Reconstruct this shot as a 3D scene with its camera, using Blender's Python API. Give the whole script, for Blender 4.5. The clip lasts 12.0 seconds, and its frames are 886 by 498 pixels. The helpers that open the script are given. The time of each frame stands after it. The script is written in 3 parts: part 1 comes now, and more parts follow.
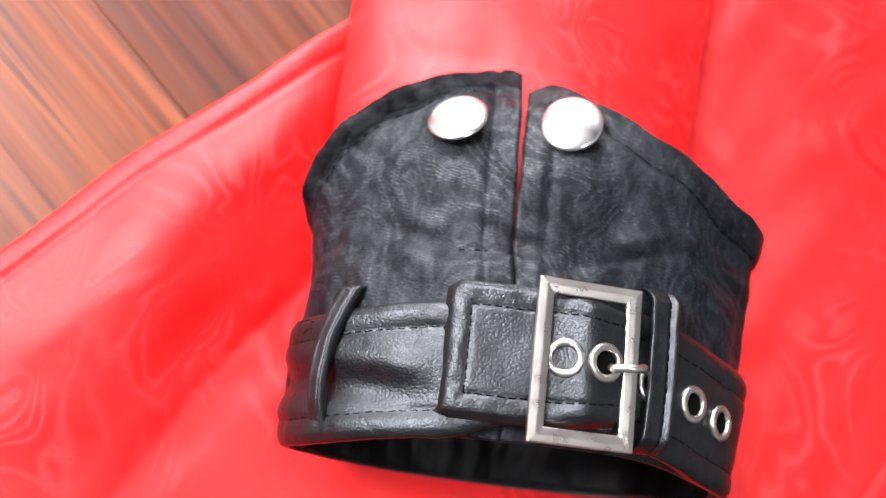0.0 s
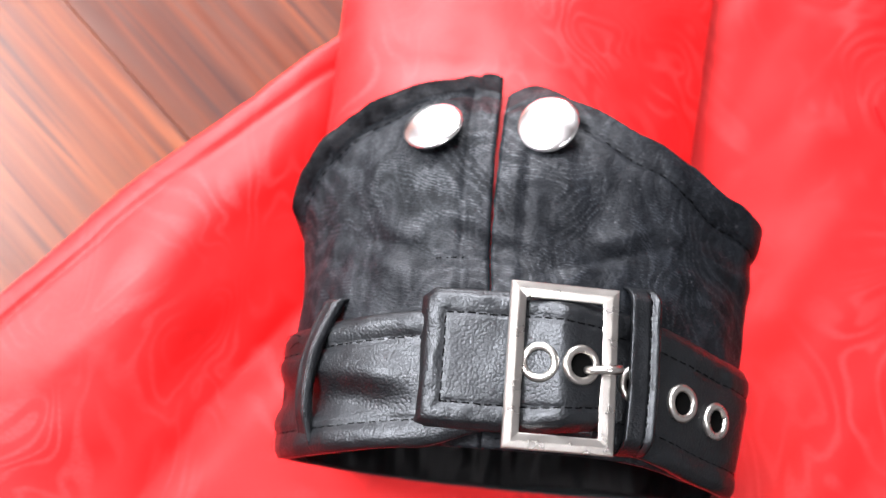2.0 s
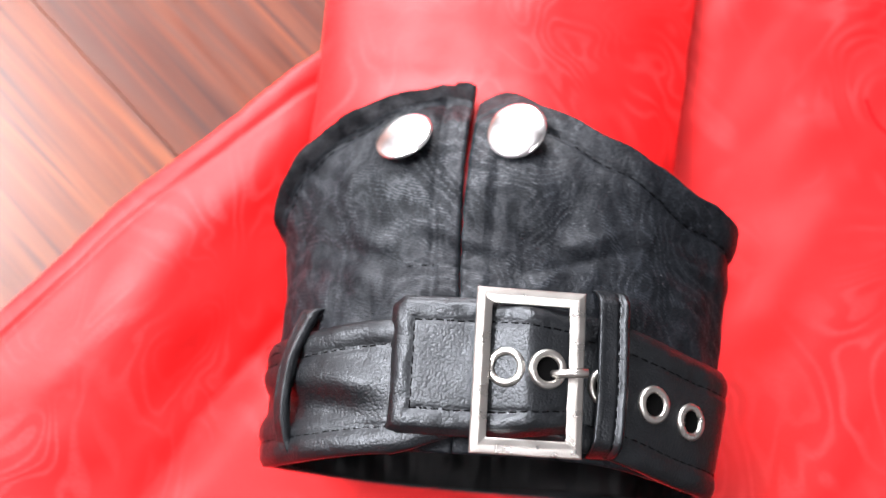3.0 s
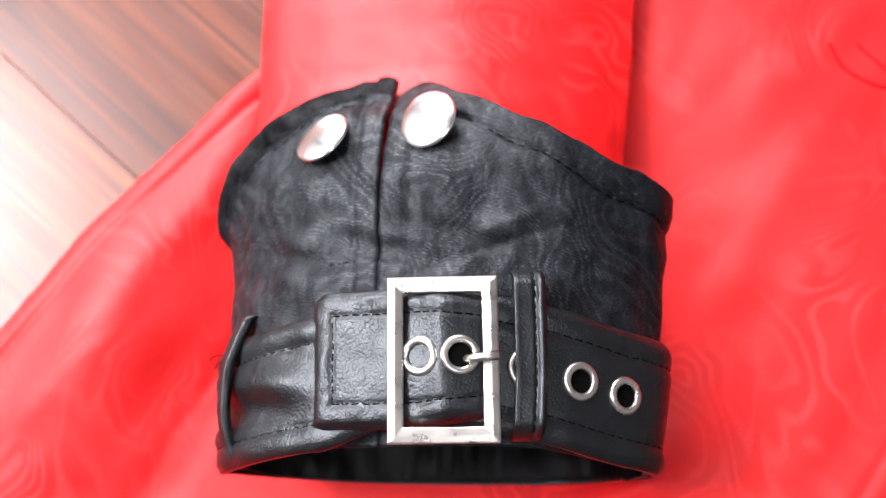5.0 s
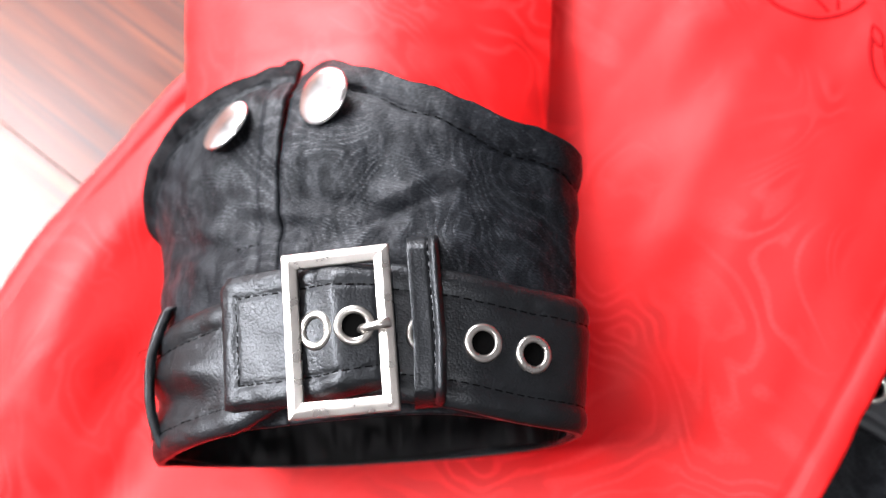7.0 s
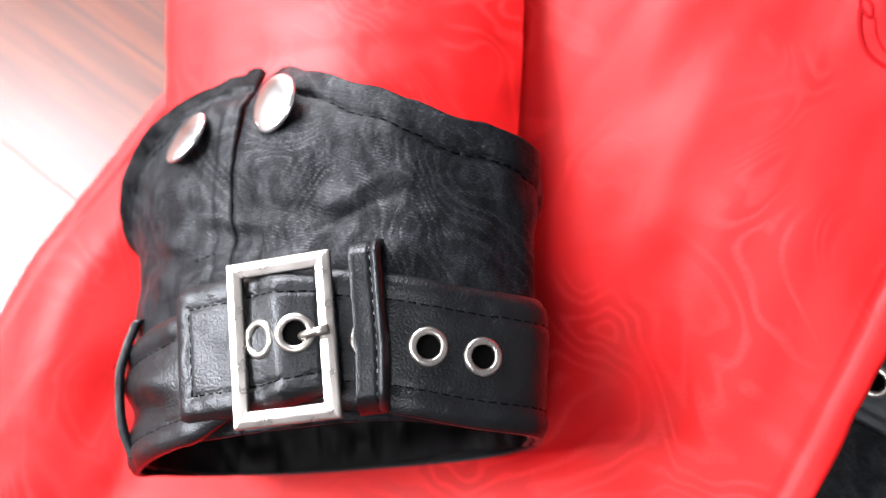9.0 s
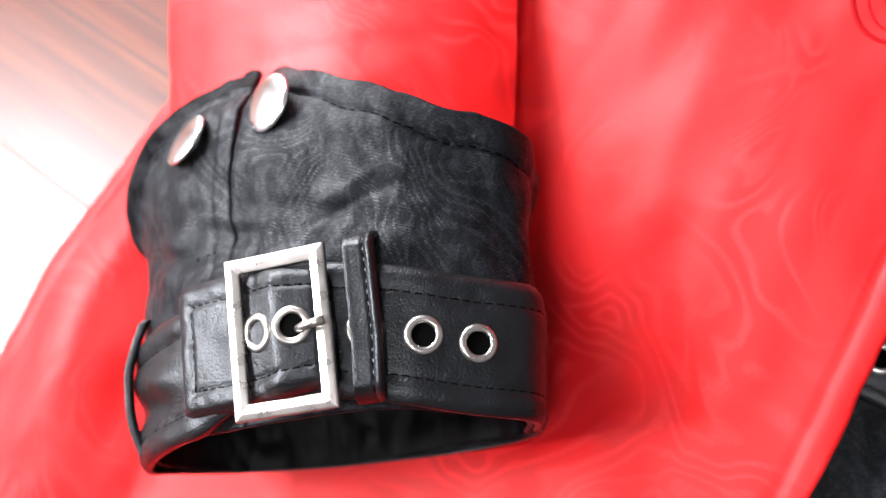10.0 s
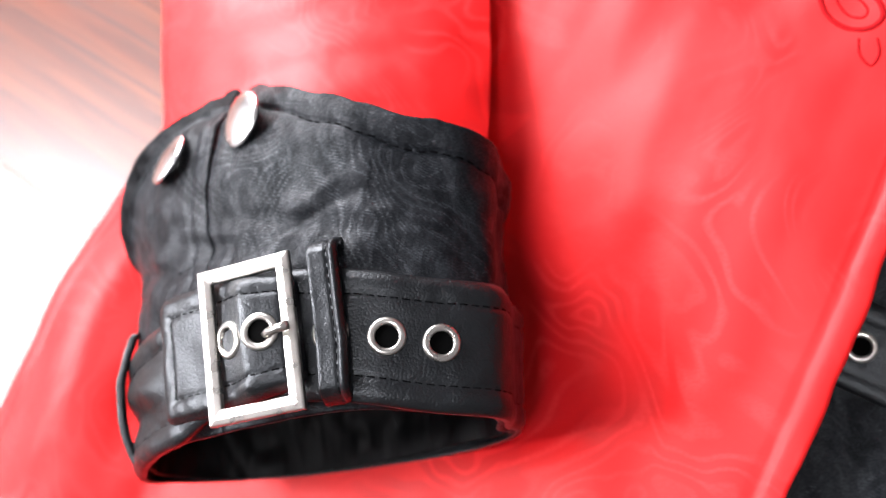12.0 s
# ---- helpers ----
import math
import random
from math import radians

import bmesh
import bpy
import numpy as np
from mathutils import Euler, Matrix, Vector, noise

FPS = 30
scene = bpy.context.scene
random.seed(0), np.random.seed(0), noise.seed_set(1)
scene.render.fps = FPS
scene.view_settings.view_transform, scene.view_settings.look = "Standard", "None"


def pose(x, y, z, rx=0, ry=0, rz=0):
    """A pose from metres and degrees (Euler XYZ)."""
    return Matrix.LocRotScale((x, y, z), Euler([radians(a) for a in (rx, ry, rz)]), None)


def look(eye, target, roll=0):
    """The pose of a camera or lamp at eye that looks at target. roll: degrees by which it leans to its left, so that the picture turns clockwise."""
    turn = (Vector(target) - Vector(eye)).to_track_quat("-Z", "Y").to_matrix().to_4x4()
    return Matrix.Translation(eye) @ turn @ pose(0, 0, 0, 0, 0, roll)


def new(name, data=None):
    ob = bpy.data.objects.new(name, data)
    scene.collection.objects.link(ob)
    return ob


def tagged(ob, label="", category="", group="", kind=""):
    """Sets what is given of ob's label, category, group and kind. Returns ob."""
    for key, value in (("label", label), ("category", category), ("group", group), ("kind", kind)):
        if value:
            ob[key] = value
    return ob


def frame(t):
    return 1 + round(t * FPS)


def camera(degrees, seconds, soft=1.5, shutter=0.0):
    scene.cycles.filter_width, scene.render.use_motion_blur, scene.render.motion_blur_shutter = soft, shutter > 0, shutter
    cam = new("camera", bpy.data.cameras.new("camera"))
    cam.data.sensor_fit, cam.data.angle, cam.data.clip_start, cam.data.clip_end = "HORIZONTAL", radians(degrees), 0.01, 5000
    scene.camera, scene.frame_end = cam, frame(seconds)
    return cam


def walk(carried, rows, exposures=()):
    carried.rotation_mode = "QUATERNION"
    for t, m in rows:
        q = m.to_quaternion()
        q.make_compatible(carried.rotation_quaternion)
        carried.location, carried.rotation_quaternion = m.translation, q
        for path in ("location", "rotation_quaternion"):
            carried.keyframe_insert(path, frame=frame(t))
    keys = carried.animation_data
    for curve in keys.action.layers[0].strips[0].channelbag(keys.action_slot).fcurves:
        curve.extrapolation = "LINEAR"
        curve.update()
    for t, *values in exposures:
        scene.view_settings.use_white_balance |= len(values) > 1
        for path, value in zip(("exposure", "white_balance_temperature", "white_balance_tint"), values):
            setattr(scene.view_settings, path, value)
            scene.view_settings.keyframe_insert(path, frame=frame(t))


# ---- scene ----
# camera and its walk: seconds, place in metres, turn in degrees
cam = camera(51.14, 12.0)
cam.data.dof.use_dof = True
cam.data.dof.focus_distance = 0.226
cam.data.dof.aperture_fstop = 8.5
ROWS = [
    (0.0, -0.09653, -0.02325, 0.29811, 10.131, -14.271, 6.926),
    (0.5, -0.09180, -0.02209, 0.30072, 10.193, -12.910, 6.434),
    (1.0, -0.08429, -0.02110, 0.30315, 10.323, -11.031, 6.042),
    (1.5, -0.07529, -0.01984, 0.30515, 10.464, -9.601, 5.559),
    (2.0, -0.06662, -0.01828, 0.30508, 10.573, -7.887, 4.871),
    (2.5, -0.05694, -0.01722, 0.30783, 10.747, -6.280, 4.176),
    (3.0, -0.04790, -0.01645, 0.31055, 10.952, -4.914, 3.717),
    (5.0, 0.00032, -0.01754, 0.31110, 11.099, 2.322, -0.773),
    (5.5, 0.01354, -0.02060, 0.30934, 11.038, 4.317, -2.428),
    (6.0, 0.02559, -0.02389, 0.30612, 10.880, 5.536, -3.723),
    (6.5, 0.03381, -0.02572, 0.30535, 10.743, 6.245, -4.571),
    (8.5, 0.07164, -0.02836, 0.29597, 10.489, 12.139, -5.823),
    (9.0, 0.07747, -0.02878, 0.29338, 10.406, 13.292, -6.327),
    (9.5, 0.08169, -0.03350, 0.29124, 10.400, 14.510, -7.267),
    (10.0, 0.08701, -0.03455, 0.29255, 10.340, 15.699, -8.013),
    (10.5, 0.09331, -0.03582, 0.29101, 10.387, 16.723, -8.575),
    (11.0, 0.09913, -0.03626, 0.29098, 10.402, 17.615, -8.977),
    (11.5, 0.10583, -0.03964, 0.29098, 10.790, 18.539, -9.459),
    (12.0, 0.11024, -0.04301, 0.28976, 10.940, 19.571, -9.670),
]
EXPOSURES = [(0.0, -0.10), (3.0, -0.11), (6.0, -0.18), (9.0, -0.14), (12.0, -0.06)]
walk(cam, [(t, pose(x, y, z, rx, ry, rz)) for t, x, y, z, rx, ry, rz in ROWS], EXPOSURES)

MM = 0.001

# ---- light: daylight from a west window, an added overhead fill, and an assumed north window ----
world = bpy.data.worlds.new("daylight")
world.use_nodes = True
scene.world = world
sky = world.node_tree.nodes.new("ShaderNodeTexSky")
sky.sky_type, sky.sun_disc = "NISHITA", False
sky.sun_elevation, sky.sun_rotation = radians(35), radians(-120)
world.node_tree.links.new(sky.outputs[0], world.node_tree.nodes["Background"].inputs[0])
world.node_tree.nodes["Background"].inputs[1].default_value = 0.1

# a roof slope out of view, added to hold the lamps: foot of the slope, its direction upwards, and the side that faces
# outdoors
SLOPE_FOOT = Vector((-0.95, 0.0, 0.55))
SLOPE = Vector((0.576, 0.0, 0.818)).normalized()
OUTDOORS = Vector((-0.818, 0.0, 0.576)).normalized()
# two roof windows, the second only an added fill: (from, to) up the slope, (from, to) along y, watts of light
WINDOWS = [((0.06, 0.55), (-0.02, 0.53), 44), ((1.55, 2.15), (-0.75, -0.1), 38)]
# an assumed window in the north wall, set low to brighten the sleeve: (from, to) along x, (from, to) upwards, watts of
# daylight
NORTH = 0.95
NORTH_WINDOW = ((-0.62, 0.0), (0.15, 0.85), 52)
# the first lamp gives the floor's glare, the second softens the cuff's shadow
for (s0, s1), (y0, y1), watts in WINDOWS:
    lamp = bpy.data.lights.new("window_daylight", "AREA")
    lamp.shape, lamp.size, lamp.size_y, lamp.energy = "RECTANGLE", y1 - y0 - 0.06, s1 - s0 - 0.06, watts
    lamp.color = (0.985, 0.955, 1.0)
    middle = SLOPE_FOOT + SLOPE * ((s0 + s1) / 2) + Vector((0, (y0 + y1) / 2, 0)) - OUTDOORS * 0.01
    day = new("window_daylight", lamp)
    day.matrix_world = look(middle, middle - OUTDOORS)
(x0, x1), (z0, z1), watts = NORTH_WINDOW
lamp = bpy.data.lights.new("window_daylight", "AREA")
lamp.shape, lamp.size, lamp.size_y, lamp.energy = "RECTANGLE", x1 - x0 - 0.06, z1 - z0 - 0.06, watts
lamp.color = (0.985, 0.955, 1.0)
day = new("window_daylight", lamp)
day.matrix_world = look(Vector(((x0 + x1) / 2, NORTH - 0.01, (z0 + z1) / 2)), Vector(((x0 + x1) / 2, 0, (z0 + z1) / 2)))


# ---- node helpers ----
class Nodes:
    """A small wrapper to write node graphs in few lines."""

    def __init__(self, name):
        self.mat = bpy.data.materials.new(name)
        self.mat.use_nodes = True
        self.tree = self.mat.node_tree
        self.bsdf = self.tree.nodes["Principled BSDF"]

    def add(self, kind, inputs=(), **props):
        n = self.tree.nodes.new("ShaderNode" + kind)
        for key, value in props.items():
            setattr(n, key, value)
        for key, value in dict(inputs).items():
            self.put(n.inputs[key], value)
        return n

    def put(self, socket, value):
        if isinstance(value, bpy.types.NodeSocket):
            self.tree.links.new(value, socket)
        else:
            socket.default_value = value

    def math(self, op, a, b=0.0, clamp=False):
        return self.add("Math", {0: a, 1: b}, operation=op, use_clamp=clamp).outputs[0]

    def coords(self, scale=(1, 1, 1), rot=(0, 0, 0), what="Object"):
        c = self.add("TexCoord").outputs[what]
        return self.add("Mapping", {"Vector": c, "Scale": scale, "Rotation": rot}).outputs[0]

    def noise(self, vec, scale, detail=2.0, rough=0.5, distort=0.0):
        return self.add("TexNoise", {"Vector": vec, "Scale": scale, "Detail": detail, "Roughness": rough, "Distortion": distort}).outputs[0]

    def ramp(self, fac, *stops):
        r = self.add("ValToRGB", {"Fac": fac})
        e = r.color_ramp.elements
        while len(e) < len(stops):
            e.new(0.5)
        for el, (p, c) in zip(e, stops):
            el.position = p
            el.color = (*c, 1) if isinstance(c, tuple) else (c, c, c, 1)
        return r.outputs[0]

    def mix(self, fac, a, b, mode="MIX"):
        m = self.add("Mix", data_type="RGBA", blend_type=mode)
        for i, v in ((0, fac), (6, a), (7, b)):
            self.put(m.inputs[i], (*v, 1) if isinstance(v, tuple) else v)
        return m.outputs[2]

    def bump(self, height, strength, distance, normal=None):
        b = self.add("Bump", {"Height": height, "Strength": strength, "Distance": distance})
        if normal is not None:
            self.put(b.inputs["Normal"], normal)
        return b.outputs[0]

    def done(self, **inputs):
        for key, value in inputs.items():
            key = key.replace("_", " ")
            self.put(self.bsdf.inputs[key], (*value, 1) if isinstance(value, tuple) and len(value) == 3 else value)
        return self.mat


def make_red(name):
    n = Nodes(name)
    v = n.coords()
    field = n.noise(n.coords((1.0, 0.8, 1.0), (0, 0, 0.6)), 22.0, 2.0, 0.42, 0.9)
    wave = n.math("SINE", n.math("MULTIPLY", field, 96.0))
    line = n.ramp(wave, (0.0, 0.0), (1.0, 1.0))
    patch = n.ramp(n.noise(v, 30.0, 2.0), (0.42, 0.0), (0.66, 1.0))
    line = n.math("MULTIPLY", line, patch)
    broken = n.noise(n.coords((1.0, 2.2, 1.0)), 700.0, 2.0)
    line = n.math("MULTIPLY", line, n.ramp(broken, (0.3, 0.35), (0.6, 1.0)))
    weave = n.noise(v, 2600.0, 1.0)
    tone = n.ramp(n.noise(v, 12.0, 4.0), (0.3, (0.50, 0.004, 0.005)), (0.7, (0.68, 0.0065, 0.0075)))
    col = n.mix(n.math("MULTIPLY", line, 0.46), tone, (0.80, 0.044, 0.047))
    deep = n.math("MULTIPLY", n.ramp(wave, (-0.0, 1.0), (0.45, 0.0)), n.ramp(n.noise(n.coords((1.0, 1.0, 1.0), (0, 0, 1.1)), 34.0, 2.0), (0.46, 0.0), (0.62, 0.4)))
    col = n.mix(deep, col, (0.40, 0.004, 0.006))
    bump = n.bump(weave, 0.12, 0.0003)
    bump = n.bump(line, 0.07, 0.0005, bump)
    bump = n.bump(n.noise(v, 70.0, 3.0), 0.14, 0.003, bump)
    return n.done(Base_Color=col, Roughness=0.54, Normal=bump, Specular_IOR_Level=0.30)


def make_brocade(name):
    n = Nodes(name)
    v = n.coords()
    sep = n.add("SeparateXYZ", {"Vector": v})

    def plus(factor, value, base):
        m = n.math("MULTIPLY_ADD", value, factor)
        m.node.inputs[2].default_value = base
        return m

    # watered contour lines in patches, over a crushed satin ground
    field = n.noise(n.coords((1.0, 0.7, 1.0), (0, 0, 0.5)), 19.0, 1.6, 0.45, 0.9)
    wave = n.math("SINE", n.math("MULTIPLY", field, 150.0))
    patch = n.ramp(n.noise(n.coords((1.0, 1.0, 1.0), (0, 0, 1.3)), 30.0, 2.0), (0.40, 0.0), (0.54, 1.0))
    line = n.math("MULTIPLY", n.ramp(wave, (0.0, 0.0), (0.7, 1.0)), patch)
    crush = n.ramp(n.noise(n.coords((1.0, 0.55, 1.0), (0, 0, -0.3)), 105.0, 4.0, 0.55, 1.1), (0.34, 0.0), (0.56, 1.0))
    swirl = n.math("SINE", n.math("MULTIPLY", n.noise(n.coords((1.0, 0.6, 1.0)), 48.0, 2.0, 0.5, 1.6), 46.0))
    swirl = n.ramp(swirl, (0.0, 0.0), (0.8, 1.0))
    # twill: short slanted threads
    drift = n.noise(v, 55.0, 2.0)
    slant = n.math("ADD", n.math("MULTIPLY", sep.outputs[0], 3600.0), n.math("MULTIPLY", sep.outputs[2], -3600.0))
    slant = n.math("ADD", slant, n.math("MULTIPLY", sep.outputs[1], 6400.0))
    twill = n.math("SINE", n.math("ADD", slant, n.math("MULTIPLY", drift, 60.0)))
    slub = n.noise(n.coords((0.45, 1.0, 0.6)), 2300.0, 2.0, 0.6)
    threads = n.ramp(slub, (0.36, 0.0), (0.66, 1.0))
    twill = n.math("MULTIPLY", n.ramp(twill, (-0.1, 0.0), (0.5, 1.0)), threads)
    ground = n.math("MULTIPLY", plus(0.42, crush, 0.48), plus(0.20, swirl, 0.72))
    lit = n.math("MULTIPLY", ground, plus(0.14, line, 0.64))
    lit = n.math("MULTIPLY", lit, plus(0.5, threads, 0.6))
    lit = n.math("ADD", lit, n.math("MULTIPLY", n.math("MULTIPLY", line, twill), 0.55), True)
    nap = n.noise(v, 1300.0, 3.0, 0.6)
    col = n.mix(lit, (0.0006, 0.0007, 0.0010), (0.0088, 0.0112, 0.0152))
    fluff = n.ramp(n.noise(n.coords((0.5, 1.0, 0.7)), 900.0, 1.0), (0.75, 0.0), (0.79, 0.25))
    col = n.mix(fluff, col, (0.10, 0.10, 0.11))
    rough = plus(-0.12, lit, 0.58)
    bump = n.bump(nap, 0.18, 0.0004)
    bump = n.bump(slub, 0.25, 0.0003, bump)
    bump = n.bump(twill, 0.25, 0.0003, bump)
    bump = n.bump(line, 0.14, 0.0005, bump)
    bump = n.bump(crush, 0.22, 0.0006, bump)
    bump = n.bump(n.noise(v, 95.0, 3.0, 0.55), 0.18, 0.003, bump)
    gloss = n.ramp(lit, (0.05, 0.03), (0.85, 0.45))
    return n.done(Base_Color=col, Roughness=rough, Normal=bump, Sheen_Weight=0.01, Sheen_Roughness=0.35, Specular_IOR_Level=gloss, Specular_Tint=(0.92, 0.97, 1.0))


def make_leather(name):
    n = Nodes(name)
    v = n.coords()
    cell = n.add("TexVoronoi", {"Vector": v, "Scale": 1500.0, "Randomness": 1.0}, feature="F1").outputs["Distance"]
    pebble = n.math("SUBTRACT", 1.0, n.math("MULTIPLY", cell, cell))
    fine = n.noise(v, 2600.0, 2.0, 0.6)
    crease = n.noise(v, 120.0, 1.5, 0.5, 0.6)
    pull = n.noise(n.coords((0.6, 1.0, 0.6), (0, 0, 0.5)), 330.0, 3.0, 0.6, 1.2)
    col = n.ramp(n.noise(v, 160.0, 3.0), (0.3, (0.0008, 0.0010, 0.0014)), (0.7, (0.002, 0.0024, 0.0032)))
    rough = n.ramp(n.noise(v, 300.0, 3.0), (0.3, 0.36), (0.7, 0.47))
    bump = n.bump(pebble, 0.32, 0.0003)
    bump = n.bump(fine, 0.16, 0.0003, bump)
    bump = n.bump(pull, 0.10, 0.0006, bump)
    bump = n.bump(crease, 0.26, 0.0015, bump)
    return n.done(Base_Color=col, Roughness=rough, Normal=bump, Specular_IOR_Level=0.46, Specular_Tint=(0.88, 0.95, 1.0))


def make_metal(name, colour, rough):
    n = Nodes(name)
    v = n.coords()
    brushed = n.noise(n.coords((1, 0.08, 1)), 1500.0, 2.0)
    r = n.ramp(n.noise(v, 240.0, 3.0), (0.3, rough * 0.85), (0.75, rough * 1.2))
    col = n.mix(n.noise(v, 350.0, 2.0), colour, tuple(c * 0.9 for c in colour))
    bump = n.bump(brushed, 0.05, 0.0002)
    return n.done(Base_Color=col, Metallic=1.0, Roughness=r, Normal=bump)


def make_wood(name, dark):
    n = Nodes(name)
    info = n.add("ObjectInfo").outputs["Random"]
    shift = n.add("CombineXYZ", {"X": n.math("MULTIPLY", info, 7.0), "Y": n.math("MULTIPLY", info, 13.0), "Z": n.math("MULTIPLY", info, 3.0)}).outputs[0]
    v0 = n.add("TexCoord").outputs["Object"]
    v0 = n.add("VectorMath", {0: v0, 1: shift}, operation="ADD").outputs[0]
    v = n.add("Mapping", {"Vector": v0, "Scale": (4.0, 95.0, 20.0)}).outputs[0]
    fine = n.add("Mapping", {"Vector": v0, "Scale": (22.0, 480.0, 60.0)}).outputs[0]
    g = n.noise(v, 1.6, 5.0, 0.6, 0.7)
    f = n.noise(fine, 1.0, 3.0, 0.6)
    a = n.ramp(g, (0.3, (0.070, 0.017, 0.007)), (0.5, (0.135, 0.035, 0.013)), (0.7, (0.20, 0.060, 0.024)))
    b = n.ramp(g, (0.3, (0.040, 0.010, 0.006)), (0.7, (0.105, 0.028, 0.014)))
    col = n.mix(dark, a, b)
    col = n.mix(n.math("MULTIPLY", n.ramp(f, (0.42, 0.0), (0.66, 1.0)), 0.6), col, (0.05, 0.018, 0.012))
    band = n.noise(n.add("Mapping", {"Vector": v0, "Scale": (1.6, 48.0, 10.0)}).outputs[0], 1.0, 2.0, 0.5, 0.5)
    col = n.mix(n.ramp(band, (0.42, 0.0), (0.60, 0.5 * (1 - dark))), col, n.mix(g, (0.13, 0.037, 0.014), (0.20, 0.062, 0.024)))
    streak = n.noise(n.add("Mapping", {"Vector": v0, "Scale": (6.0, 230.0, 10.0)}).outputs[0], 1.0, 2.0, 0.6, 0.3)
    col = n.mix(n.ramp(streak, (0.36, 0.75), (0.46, 0.0)), col, (0.035, 0.014, 0.012))
    rough = n.ramp(f, (0.3, 0.29), (0.7, 0.38))
    return n.done(Base_Color=col, Roughness=rough, Normal=n.bump(f, 0.06, 0.0004), Specular_IOR_Level=0.42)


def make_plain(name, colour, rough, scale=8.0, gloss=0.5):
    n = Nodes(name)
    v = n.coords()
    col = n.mix(n.noise(v, scale, 4.0), colour, tuple(c * 0.88 for c in colour))
    return n.done(Base_Color=col, Roughness=rough, Normal=n.bump(n.noise(v, 150.0, 3.0), 0.08, 0.002), Specular_IOR_Level=gloss)


def make_lining(name):
    n = Nodes(name)
    v = n.coords((1.0, 0.45, 1.0))
    col = n.mix(n.noise(v, 80.0, 3.0), (0.0004, 0.0005, 0.0007), (0.001, 0.0011, 0.0015))
    bump = n.bump(n.noise(v, 1800.0, 2.0), 0.12, 0.0004)
    bump = n.bump(n.noise(v, 85.0, 2.0, 0.4), 0.8, 0.006, bump)
    return n.done(Base_Color=col, Roughness=0.48, Normal=bump, Specular_IOR_Level=0.10)


def make_shaded_hem(name):
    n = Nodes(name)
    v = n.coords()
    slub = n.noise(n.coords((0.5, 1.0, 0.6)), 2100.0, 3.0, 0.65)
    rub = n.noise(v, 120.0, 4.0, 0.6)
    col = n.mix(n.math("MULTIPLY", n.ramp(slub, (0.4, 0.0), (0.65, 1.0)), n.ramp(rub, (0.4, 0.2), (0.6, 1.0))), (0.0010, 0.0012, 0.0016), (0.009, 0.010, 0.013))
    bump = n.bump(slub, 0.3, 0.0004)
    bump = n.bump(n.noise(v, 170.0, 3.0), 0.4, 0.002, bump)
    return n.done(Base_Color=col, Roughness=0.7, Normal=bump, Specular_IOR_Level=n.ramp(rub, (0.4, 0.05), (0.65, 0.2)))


RED = make_red("red_watered_cloth")
BROCADE = make_brocade("black_brocade")
LEATHER = make_leather("black_grained_leather")
NICKEL = make_metal("brushed_nickel", (0.52, 0.505, 0.47), 0.30)
CHROME = make_metal("polished_chrome", (0.93, 0.93, 0.92), 0.2)
WOOD = make_wood("reddish_wood", 0.1)
DARK_WOOD = make_wood("dark_reddish_wood", 0.75)
# wall and ceiling greys are set by how much fill they bounce
WALL = make_plain("grey_wall_paint", (0.32, 0.32, 0.325), 0.8)
CEILING = make_plain("white_ceiling_paint", (0.55, 0.55, 0.55), 0.85)
FRAME = make_plain("white_window_paint", (0.8, 0.8, 0.8), 0.4)
THREAD = make_plain("black_thread", (0.0012, 0.0012, 0.0015), 0.95, 900.0, 0.02)
# darker stand-in for brocade where the left hem turns from the light
SHADED_HEM = make_shaded_hem("black_hem_shade")
LINING = make_lining("black_satin_lining")
HOLE_SHADE = make_plain("hole_shade_black", (0.0012, 0.0012, 0.0012), 1.0, 900.0, 0.05)
MOTIF = make_plain("dark_red_weave", (0.23, 0.004, 0.006), 0.85, 300.0, 0.05)
RED_THREAD = make_plain("red_thread", (0.30, 0.006, 0.008), 0.7, 900.0)


# ---- mesh helpers ----
def part(name, bm, material, parent=None, label="", smooth=True):
    """Links a bmesh as one mesh object, under parent if there is one."""
    bmesh.ops.recalc_face_normals(bm, faces=bm.faces)
    me = bpy.data.meshes.new(name)
    bm.to_mesh(me)
    bm.free()
    if smooth:
        me.polygons.foreach_set("use_smooth", [True] * len(me.polygons))
    me.materials.append(material)
    ob = new(name, me)
    if parent is not None:
        ob.parent = parent
    if label:
        tagged(ob, label)
    return ob


def slab(fn, nu, nv, thick, closed=False):
    """A closed sheet of real thickness over fn(u, v) -> (point, normal), u and v from 0 to 1, in mm; thick goes inward."""
    bm = bmesh.new()
    us = nu if closed else nu + 1
    outer, inner = [], []
    for i in range(us):
        ro, ri = [], []
        for j in range(nv + 1):
            p, nrm = fn(i / nu, j / nv)
            ro.append(bm.verts.new(p * MM))
            ri.append(bm.verts.new((p - nrm * thick) * MM))
        outer.append(ro)
        inner.append(ri)
    for i in range(nu):
        k = (i + 1) % us
        for j in range(nv):
            bm.faces.new((outer[i][j], outer[k][j], outer[k][j + 1], outer[i][j + 1]))
            bm.faces.new((inner[i][j], inner[i][j + 1], inner[k][j + 1], inner[k][j]))
        for j in (0, nv):
            bm.faces.new((outer[i][j], inner[i][j], inner[k][j], outer[k][j]))
    if not closed:
        for i in (0, nu):
            for j in range(nv):
                bm.faces.new((outer[i][j], outer[i][j + 1], inner[i][j + 1], inner[i][j]))
    return bm


